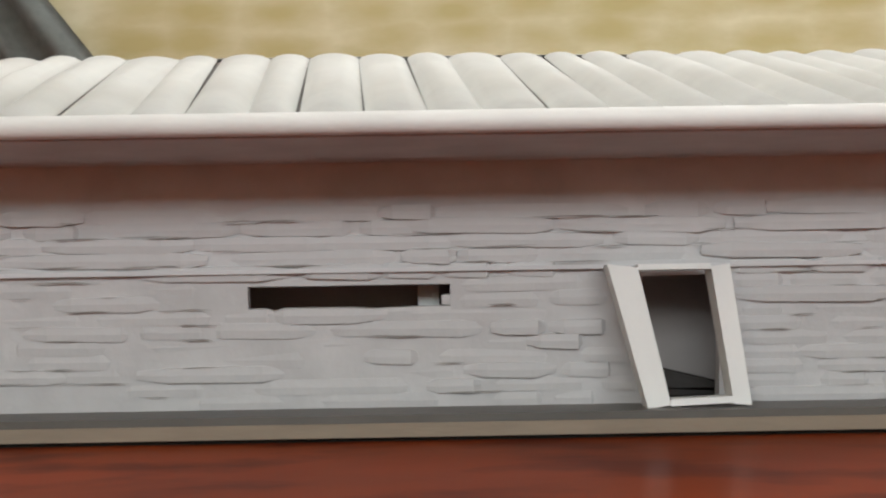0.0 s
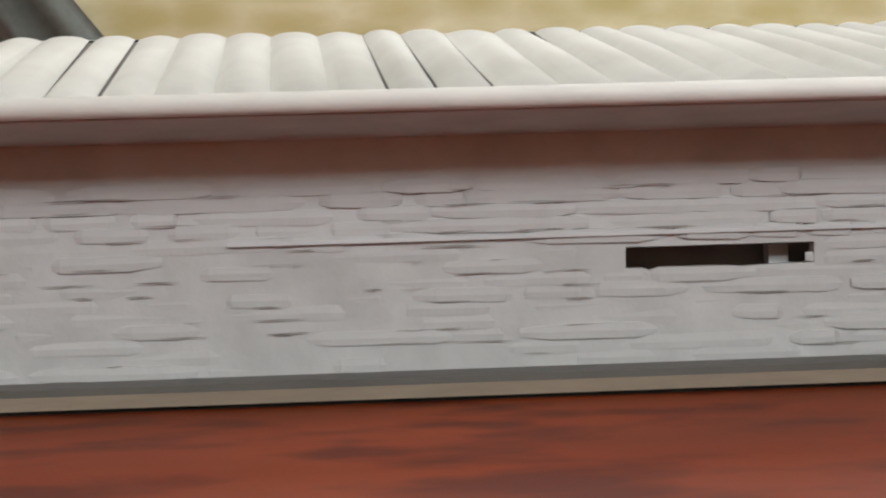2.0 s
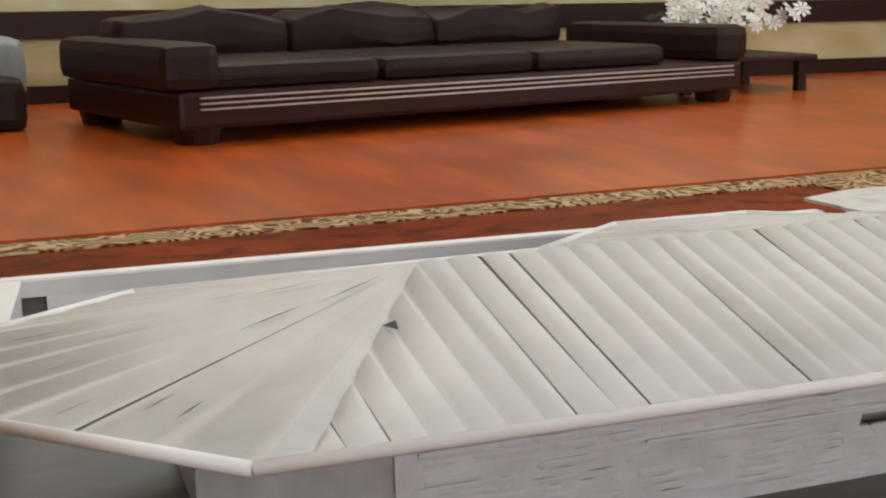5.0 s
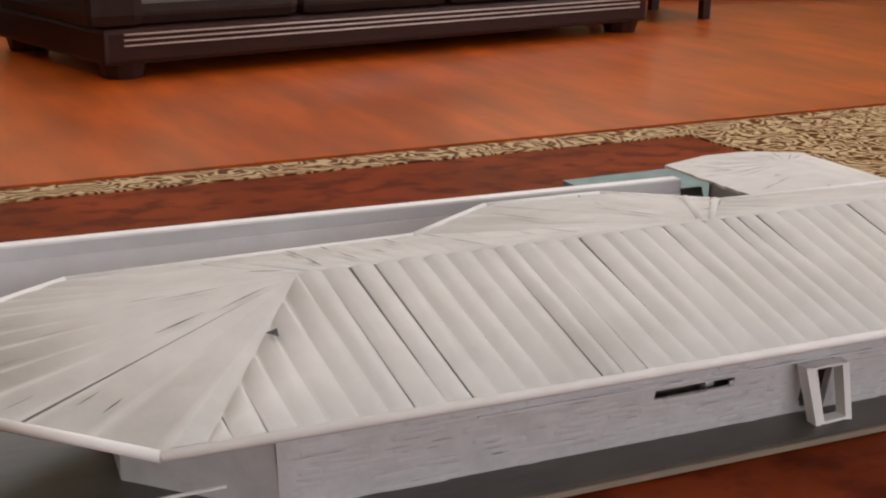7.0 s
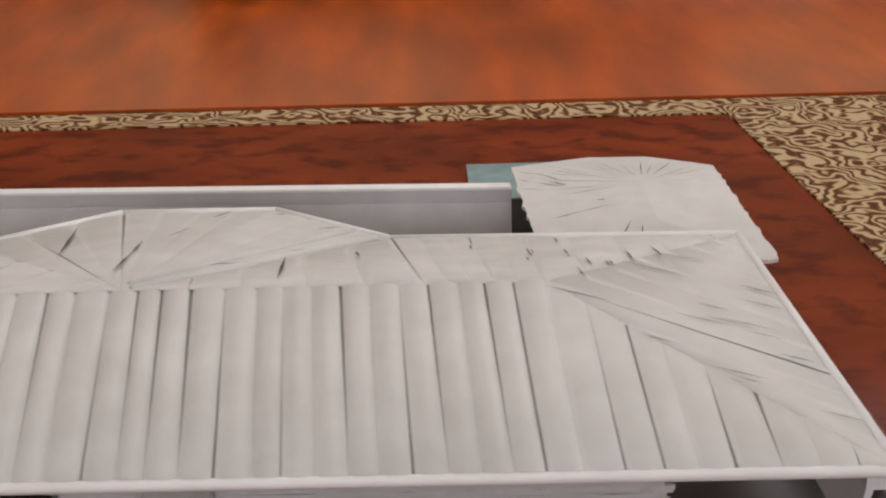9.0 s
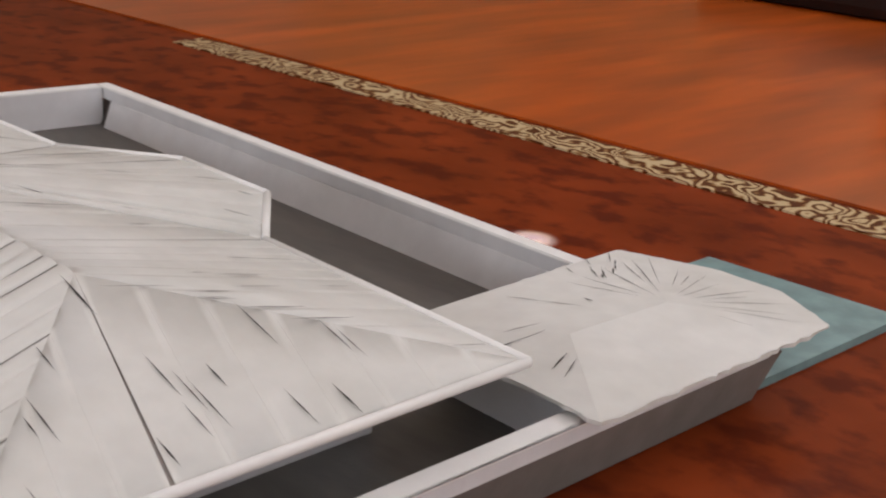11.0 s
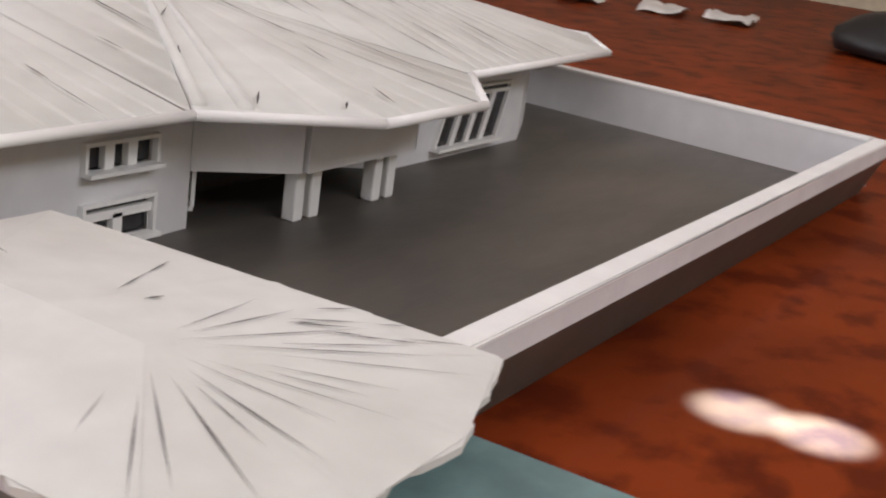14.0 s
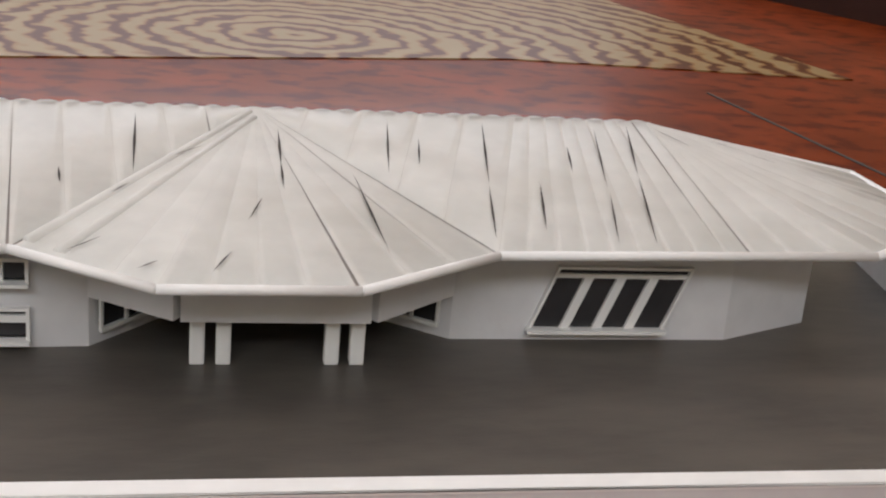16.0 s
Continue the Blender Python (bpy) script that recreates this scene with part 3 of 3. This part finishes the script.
for a, b in zip([(0.95, 0.50), (1.105, 0.50), (1.105, 0.715), (0.95, 0.715)], [(1.105, 0.50), (1.105, 0.715), (0.95, 0.715), (0.95, 0.50)]):
    gpart("wall", upright(a, b, 0.010, 0.076, 0.006), WALL)
rnd = random.Random(77)
ragged = []
for a, b in zip(GP, GP[1:] + GP[:1]):
    count = int(math.dist(a, b) / 0.011)
    ragged += [(a[0] + (b[0] - a[0]) * i / count + rnd.uniform(-0.0032, 0.0032), a[1] + (b[1] - a[1]) * i / count + rnd.uniform(-0.0032, 0.0032)) for i in range(count)]
groof = gpart("roof_deck", slab(ragged, 0.0735, 0.0772), ROOF)
GA, GB = (1.045, 0.545, 0.090), (1.050, 0.668, 0.090)


def gribs(a, b, c, d, n, seed):
    rnd = random.Random(seed)
    for i in range(n):
        p0, p1, q0, q1 = lerp(a, b, i / n), lerp(a, b, (i + 1) / n), lerp(c, d, i / n), lerp(c, d, (i + 1) / n)
        gpart("roof_rib", sheet_tube(p0, p1, q0, q1, 0.0003 * rnd.uniform(0.2, 1.4), seed * 50 + i), ROOF, groof)


g3 = [(*p, 0.0775) for p in GP]
gribs(g3[0], g3[1], GA, GA, 2, 31)
gribs(g3[1], g3[2], GA, GB, 2, 32)
gribs(g3[2], g3[3], GB, GB, 1, 33)
gribs(g3[3], g3[4], GB, GB, 1, 34)
gribs(g3[4], g3[5], GB, GB, 1, 35)
gribs(g3[5], g3[0], GB, GA, 2, 36)
tagged(link("teal_board", slab([(0.862, 0.735), (1.104, 0.735), (1.106, 1.008), (0.866, 0.994)], 0.0, 0.009), TEAL), "teal painted board lying beside the gatehouse", "board")


def slit(a, b, wide, parent, shift):
    """A thin dark crack in the paper from a to b, tapering to both ends."""
    a, b = Vector(a), Vector(b)
    d = (b - a).normalized()
    n = Vector((-d.y, d.x, 0)).normalized() * wide
    bm = bmesh.new()
    mid = a.lerp(b, 0.5)
    bm.faces.new([bm.verts.new(p) for p in (a, mid - n, b, mid + n)])
    shift(bm)
    return part("crack", bm, DARK, parent)


def on_plane(p, tri, lift):
    """The height of a roof plane through three points at the plan point p."""
    u, v, w = (Vector(q) for q in tri)
    n = (v - u).cross(w - u)
    return (p[0], p[1], u.z - (n.x * (p[0] - u.x) + n.y * (p[1] - u.y)) / n.z + lift)


def cracks(tri, count, seed, size, lift, parent, shift, toward):
    """Scattered cracks on the roof plane tri that run towards one of its corners."""
    r = random.Random(seed)
    u, v, w = (Vector(q) for q in tri)
    for _ in range(count):
        s, t = r.random(), r.random()
        if s + t > 1:
            s, t = 1 - s, 1 - t
        p = u + (v - u) * s * 0.9 + (w - u) * t * 0.9
        d = (Vector(toward) - p)
        if d.length < 0.02:
            continue
        q = p + d.normalized() * min(size * r.uniform(0.4, 1.3), d.length * 0.7)
        slit(on_plane(p, tri, lift), on_plane(q, tri, lift), r.uniform(0.0005, 0.0011), parent, shift)


def to_house(bm):
    bm.transform(HM)


def to_gate(bm):
    bm.transform(GM)


E_ = {k: (*v, HZ + 0.003) for k, v in EAVE.items()}
cracks((E_["se"], E_["ne"], RE), 16, 61, 0.05, 0.0012, roof, to_house, (-9.0, 0.2, RZ))
cracks((E_["ne"], E_["p4"], RE), 15, 62, 0.05, 0.0012, roof, to_house, (0.85, -9.0, RZ))
# long splits between the ribs of the front faces: plane, lift and plan ends
for tri, lift, ends in (
        ((AP, E_["p1"], R2), 0.0024, ((0.333, 0.191, 0.349, 0.314), (0.350, 0.319, 0.361, 0.412), (0.431, 0.196, 0.442, 0.302), (0.404, 0.231, 0.411, 0.287))),
        ((RW, E_["p1"], (0.125, 0.418, HZ + 0.003)), 0.0026, ((0.177, 0.183, 0.195, 0.286), (0.195, 0.289, 0.214, 0.411), (0.215, 0.192, 0.234, 0.315), (0.233, 0.321, 0.250, 0.413),
                                                            (0.299, 0.310, 0.312, 0.394), (0.254, 0.235, 0.261, 0.286), (0.148, 0.185, 0.118, 0.222))),
        ((E_["p3"], E_["p2"], AP), 0.0024, ((0.541, 0.232, 0.542, 0.312), (0.542, 0.301, 0.542, 0.357), (0.604, 0.501, 0.588, 0.466), (0.574, 0.415, 0.561, 0.374))),
        ((E_["p2"], E_["p1"], AP), 0.0024, ((0.476, 0.312, 0.461, 0.457),)),
        ((E_["p4"], E_["p3"], AP), 0.0024, ((0.698, 0.362, 0.674, 0.338), (0.660, 0.493, 0.645, 0.483), (0.716, 0.454, 0.691, 0.435), (0.639, 0.285, 0.611, 0.267))),
        ((R1, E_["p4"], AP), 0.0024, ((0.675, 0.204, 0.672, 0.316), (0.732, 0.339, 0.736, 0.310)))):
    for k, (x0, y0, x1, y1) in enumerate(ends):
        slit(on_plane((x0, y0), tri, lift), on_plane((x1, y1), tri, lift), (0.0013, 0.0012, 0.0010, 0.0009)[k % 4], roof, to_house)
cracks((E_["w1"], E_["sw"], RW), 5, 67, 0.05, 0.0022, roof, to_house, RW)
cracks((E_["w2"], E_["w1"], RW), 5, 68, 0.05, 0.0022, roof, to_house, RW)
cracks((g3[5], g3[0], GB), 12, 71, 0.035, 0.0013, groof, to_gate, (1.04, 0.62, 0.09))
cracks((g3[0], g3[1], GA), 7, 72, 0.03, 0.0013, groof, to_gate, (1.04, 0.60, 0.09))


def creases(a, b, tri, count, seed):
    """Long folds that run from the outline a-b of the gatehouse roof towards its peak."""
    r = random.Random(seed)
    for i in range(count):
        p = Vector(lerp(a, b, (i + r.uniform(0.2, 0.8)) / count))
        peak = Vector(tri[2])
        p, q = p.lerp(peak, r.uniform(0.02, 0.35)), p.lerp(peak, r.uniform(0.6, 0.98))
        slit(on_plane(p, tri, 0.0012), on_plane(q, tri, 0.0012), r.uniform(0.00028, 0.00060), groof, to_gate)


creases(g3[2], g3[3], (g3[2], g3[3], GB), 3, 81)
creases(g3[3], g3[4], (g3[3], g3[4], GB), 3, 82)
creases(g3[4], g3[5], (g3[4], g3[5], GB), 4, 83)
creases(lerp(g3[1], g3[2], 0.75), g3[2], (g3[1], g3[2], GB), 2, 84)
creases(g3[5], lerp(g3[5], g3[0], 0.5), (g3[5], g3[0], GB), 4, 85)

# ---------------------------------------------------------------- room things
sofa = empty("sofa", 1.25, 2.55, 0.004, "dark brown leather sofa with carved wood base", "sofa")
sofa.matrix_world = pose(1.30, 2.89, 0.004, 0, 0, 14)
part("base_rail", box(-1.05, 0.78, -0.36, 0.36, 0.035, 0.122, bevel=0.012), WOODDARK, sofa, "dark wood base rail")
for z in (0.080, 0.093, 0.106):
    part("inlay", box(-1.0, 0.74, -0.366, -0.358, z, z + 0.004), STEEL, sofa, "pale inlay line")
for x in (-0.98, 0.72):
    for y in (-0.30, 0.30):
        part("foot", rod((x, y, 0.0), (x, y, 0.04), 0.05, r2=0.06), WOODDARK, sofa)
for x in (-0.74, -0.25, 0.24):
    part("seat_cushion", box(x - 0.24, x + 0.24, -0.34, 0.14, 0.122, 0.18, bevel=0.025), LEATHER, sofa)
    bm = box(x - 0.25, x + 0.25, 0.12, 0.30, 0.15, 0.29, bevel=0.05)
    bmesh.ops.subdivide_edges(bm, edges=bm.edges[:], cuts=3, use_grid_fill=True)
    for q in bm.verts:
        q.co.z += 0.035 * noise.noise(q.co * 6) * (q.co.z > 0.2)
    part("back_cushion", bm, LEATHER, sofa, smooth=True)
for x in (-1.06, 0.69):
    part("armrest", box(x - 0.02, x + 0.12, -0.36, 0.34, 0.122, 0.23, bevel=0.03), LEATHER, sofa)

tv = empty("television", 1.417, 3.61, 0.40, "black flat television on a wall bracket", "television")
part("screen", box(-0.425, 0.425, -0.03, -0.02, 0.018, 0.455), SCREEN, tv)
part("bezel", box(-0.443, 0.443, -0.026, 0.0, 0.0, 0.475, bevel=0.006), SILVER, tv, "thin silver bezel")
part("bracket", box(-0.12, 0.12, -0.01, 0.04, -0.05, 0.0), BLACK, tv)


# ---------------------------------------------------------------- loose things on the model
tagged(link("white_stick", rod((0.06, 0.068, 0.050), (-0.185, 0.055, 0.052), 0.0016, n=6), TRIM), "thin white stick leaning on the model wall", "stick")
tagged(link("white_stick", rod((0.952, 0.404, 0.078), (0.955, 0.472, 0.077), 0.0012, n=6), TRIM), "thin white stick leaning on the model wall", "stick")

# ---------------------------------------------------------------- armchair
chair = empty("armchair", -0.22, 3.05, 0.004, "dark armchair covered with a grey cloth throw", "armchair")
part("body", box(-0.30, 0.30, -0.24, 0.24, 0.0, 0.13, bevel=0.03), LEATHER, chair)
bm = box(-0.31, 0.315, -0.06, 0.26, 0.05, 0.225, bevel=0.04)
bmesh.ops.subdivide_edges(bm, edges=bm.edges[:], cuts=2, use_grid_fill=True)
for q in bm.verts:
    q.co += q.co.normalized() * 0.012 * noise.noise(q.co * 14)
part("throw", bm, CLOTH, chair, "rumpled grey throw", smooth=True)
bm = box(-0.12, 0.20, -0.10, 0.20, 0.20, 0.245, bevel=0.02)
part("towel", bm, PAPER, chair, "folded white towel", smooth=True)

# ---------------------------------------------------------------- curtain, flowers, box, bag
bm = bmesh.new()
cols, rows_n = 40, 14
grid = []
for k in range(rows_n + 1):
    v = k / rows_n
    right = max(-0.90, -0.315 - 1.55 * v)
    grid.append([bm.verts.new((-1.9 + (right + 1.9) * i / cols, 3.50 + 0.035 * math.sin(i * 1.3) + 0.01 * math.sin(i * 3.1 + k), 0.64 + 1.958 * v)) for i in range(cols + 1)])
for k in range(rows_n):
    for i in range(cols):
        bm.faces.new((grid[k][i], grid[k][i + 1], grid[k + 1][i + 1], grid[k + 1][i]))
bmesh.ops.solidify(bm, geom=bm.faces[:], thickness=0.004)
tagged(link("curtain", bm, CLOTH, True), "grey-green tied-back curtain hanging by the wallpapered wall", "curtain")

table = empty("side_table", 2.33, 3.15, 0.004, "low dark wood side table beside the sofa", "table")
part("tabletop", box(-0.26, 0.26, -0.2, 0.2, 0.10, 0.12, bevel=0.006), WOODDARK, table)
for x in (-0.22, 0.22):
    for y in (-0.16, 0.16):
        part("leg", box(x - 0.015, x + 0.015, y - 0.015, y + 0.015, 0.0, 0.10), WOODDARK, table)
vase = empty("flower_vase", 2.33, 3.15, 0.124, "dark vase with white daisies on the side table", "flowers")
part("vase", rod((0, 0, 0), (0, 0, 0.10), 0.05, r2=0.075, n=16), BLACK, vase)
rnd = random.Random(5)
for i in range(60):
    x, y, z = rnd.gauss(0, 0.12), rnd.gauss(0, 0.06), 0.125 + rnd.uniform(-0.03, 0.05)
    bm = bmesh.new()
    centre = bm.verts.new((0, 0, 0.006))
    for q in range(8):
        t = q * math.pi / 4
        bm.faces.new([centre] + [bm.verts.new((r * math.cos(t + o), r * math.sin(t + o), h)) for r, o, h in ((0.026, -0.3, 0.004), (0.036, 0, 0.0), (0.026, 0.3, 0.004))])
    bm.transform(pose(x, y, z, rnd.uniform(25, 85), rnd.uniform(-40, 40), rnd.uniform(-40, 40)))
    part("daisy", bm, PETAL, vase, "white daisy")
bm = bmesh.new()
for i in range(60):
    x, y, z = rnd.gauss(0, 0.09), rnd.gauss(0, 0.05), 0.10 + rnd.uniform(0, 0.05)
    t = rnd.uniform(0, 6.3)
    c = [bm.verts.new((x + dx * math.cos(t), y + dx * math.sin(t), z + dz)) for dx, dz in ((0, 0), (0.02, 0.012), (0.045, 0.0), (0.02, -0.008))]
    bm.faces.new(c)
tagged(part("leaves", bm, LEAF, vase), kind="stuff")

carton = empty("cardboard_box", -1.58, -0.93, 0.0, "open brown cardboard box on the vinyl floor", "box")
for q in (box(-0.16, 0.16, -0.15, -0.145, 0.0, 0.165), box(-0.16, 0.16, 0.145, 0.15, 0.0, 0.165), box(-0.16, -0.155, -0.145, 0.145, 0.0, 0.165), box(0.155, 0.16, -0.145, 0.145, 0.0, 0.165)):
    part("side", q, BOX, carton)
bm = box(-0.16, 0.16, 0.0, 0.12, 0.0, 0.004)
bm.transform(Matrix.Translation((0, 0.15, 0.165)) @ pose(0, 0, 0, -25))
part("flap", bm, BOX, carton, "raised cardboard flap")
part("printed_mark", box(0.1602, 0.161, -0.06, 0.02, 0.10, 0.112), DARK, carton, "dark printed mark")
bag = bmesh.new()
bmesh.ops.create_icosphere(bag, subdivisions=3, radius=1)
for q in bag.verts:
    q.co = Vector((q.co.x * 0.22, q.co.y * 0.3, max(q.co.z, -0.35) * 0.09 + 0.0315)) * (1 + 0.12 * noise.noise(q.co * 2))
bag.transform(Matrix.Translation((-1.80, 0.52, 0.004)))
tagged(link("black_bag", bag, BLACK, True), "crumpled black plastic bag on the floor", "bag")
for i, (x, y, t) in enumerate(((-1.45, 0.62, 20), (-1.7, 0.78, 70), (-1.95, 0.55, 40), (-2.0, -0.1, 10), (-1.86, -0.50, 35), (-2.02, -0.66, 80), (-1.95, -0.28, 15))):
    bm = bmesh.new()
    bmesh.ops.create_grid(bm, x_segments=8, y_segments=6, size=0.5)
    for q in bm.verts:
        q.co = Vector((q.co.x * 0.22, q.co.y * 0.12, 0.012 + 0.02 * noise.noise(Vector((q.co.x * 3, q.co.y * 3, i)))))
    bm.transform(pose(x, y, 0.003, 0, 0, t))
    bmesh.ops.solidify(bm, geom=bm.faces[:], thickness=0.001)
    tagged(link("crumpled_paper", bm, PAPER, True), "crumpled white paper scrap on the red floor", "paper", "paper scraps")

# ---------------------------------------------------------------- bricks of the back wall
rnd = random.Random(11)
ROWS = 17
ROW_H = (TOPZ - 0.010) / ROWS
SIZES = [0.022, 0.032, 0.042, 0.052, 0.062, 0.074]


def brick_mesh(size, seed):
    """A flat paper brick, proud in its middle and thinning out at both ends."""
    r = random.Random(seed)
    bm = bmesh.new()
    cols = []
    for u, h, y in ((-0.56, 0.30, 0.0004), (-0.36, 0.50, -0.0012), (0.36, 0.52, -0.0012), (0.56, 0.30, 0.0004)):
        u, y = u + r.uniform(-0.08, 0.08), y + r.uniform(-0.0004, 0.0004)
        top, low = h * r.uniform(0.9, 1.15), -h * r.uniform(0.9, 1.15)
        cols.append([bm.verts.new((u * size, v, w * ROW_H)) for v, w in ((0.002, low), (y, low), (y - 0.0002, 0.0), (y + 0.0003, top), (0.002, top))])
    for a, b in zip(cols, cols[1:]):
        for i in range(4):
            bm.faces.new((a[i], b[i], b[i + 1], a[i + 1]))
    bmesh.ops.recalc_face_normals(bm, faces=bm.faces)
    me = bpy.data.meshes.new("brick")
    bm.to_mesh(me)
    bm.free()
    me.materials.append(BRICK)
    return me


KINDS = [(s, brick_mesh(s, 40 + i * 3 + j)) for i, s in enumerate(SIZES) for j in range(3)]
laid = []
for k in range(ROWS):
    z = 0.010 + (k + 0.5) * ROW_H
    spans = [(0.118, 0.962)] if z < 0.092 else []
    if z < 0.066:
        spans = [(0.118, 0.585 + (0.065 - z) * 0.30), (0.640, 0.962)]
    if 0.0485 < z < 0.0605:
        spans = [(0.118, 0.441), (0.524, spans[0][1]), (0.640, 0.962)]
    for x0, x1 in spans:
        x = x0
        while x1 - x > 0.012:
            size, me = rnd.choice(KINDS)
            if x + size > x1 + 0.004:
                size, me = KINDS[0]
            laid.append((x + size / 2, lean_in(z) + rnd.choice((0.0758, 0.0756, 0.0755, 0.0753, 0.0750, 0.0747, 0.0742, 0.0736)), z + rnd.uniform(-0.0003, 0.0003), me, rnd.uniform(-0.8, 0.8)))
            x += size * rnd.uniform(0.95, 1.25)
laid.sort(key=lambda q: abs(q[0] - 0.40))
rest = bmesh.new()
for i, (x, y, z, me, turn) in enumerate(laid):
    m = HM @ pose(x, y - 0.0001 - 0.0004 * min(1.0, max(-0.4, (x - 0.38) * 5)) + (0.0003 if z > 0.085 else 0.0), z, 10.2 if z < 0.085 else 0.0, turn, 0)
    if i < 290:
        ob = new("brick", me)
        ob.parent = wall_back
        ob.matrix_local = m
    else:
        tmp = me.copy()
        tmp.transform(m)
        rest.from_mesh(tmp)
        bpy.data.meshes.remove(tmp)


joints = bmesh.new()
r = random.Random(19)
for _ in range(190):
    x, k, size = r.uniform(0.11, 0.93), r.randrange(1, 14), r.uniform(0.008, 0.030)
    z = 0.010 + k * ROW_H + r.uniform(-0.0004, 0.0004)
    if z < 0.066 and (0.575 - size < x < 0.65 or (0.435 - size < x < 0.53 and z > 0.044)):
        continue
    h, drop = r.uniform(0.00012, 0.00038), r.uniform(-0.0005, 0.0005)
    pts = ((x, z), (x + size * r.uniform(0.2, 0.4), z - h), (x + size, z + drop), (x + size * r.uniform(0.5, 0.8), z + h))
    joints.faces.new([joints.verts.new((p[0], 0.0718 + lean_in(p[1]), p[1])) for p in pts])
joints.transform(HM)
tagged(part("joints", joints, UNDER, wall_back, "dark gaps between paper bricks"), kind="stuff")

tagged(part("bricks", rest, BRICK, wall_back), kind="stuff")

bpy.context.view_layer.update()
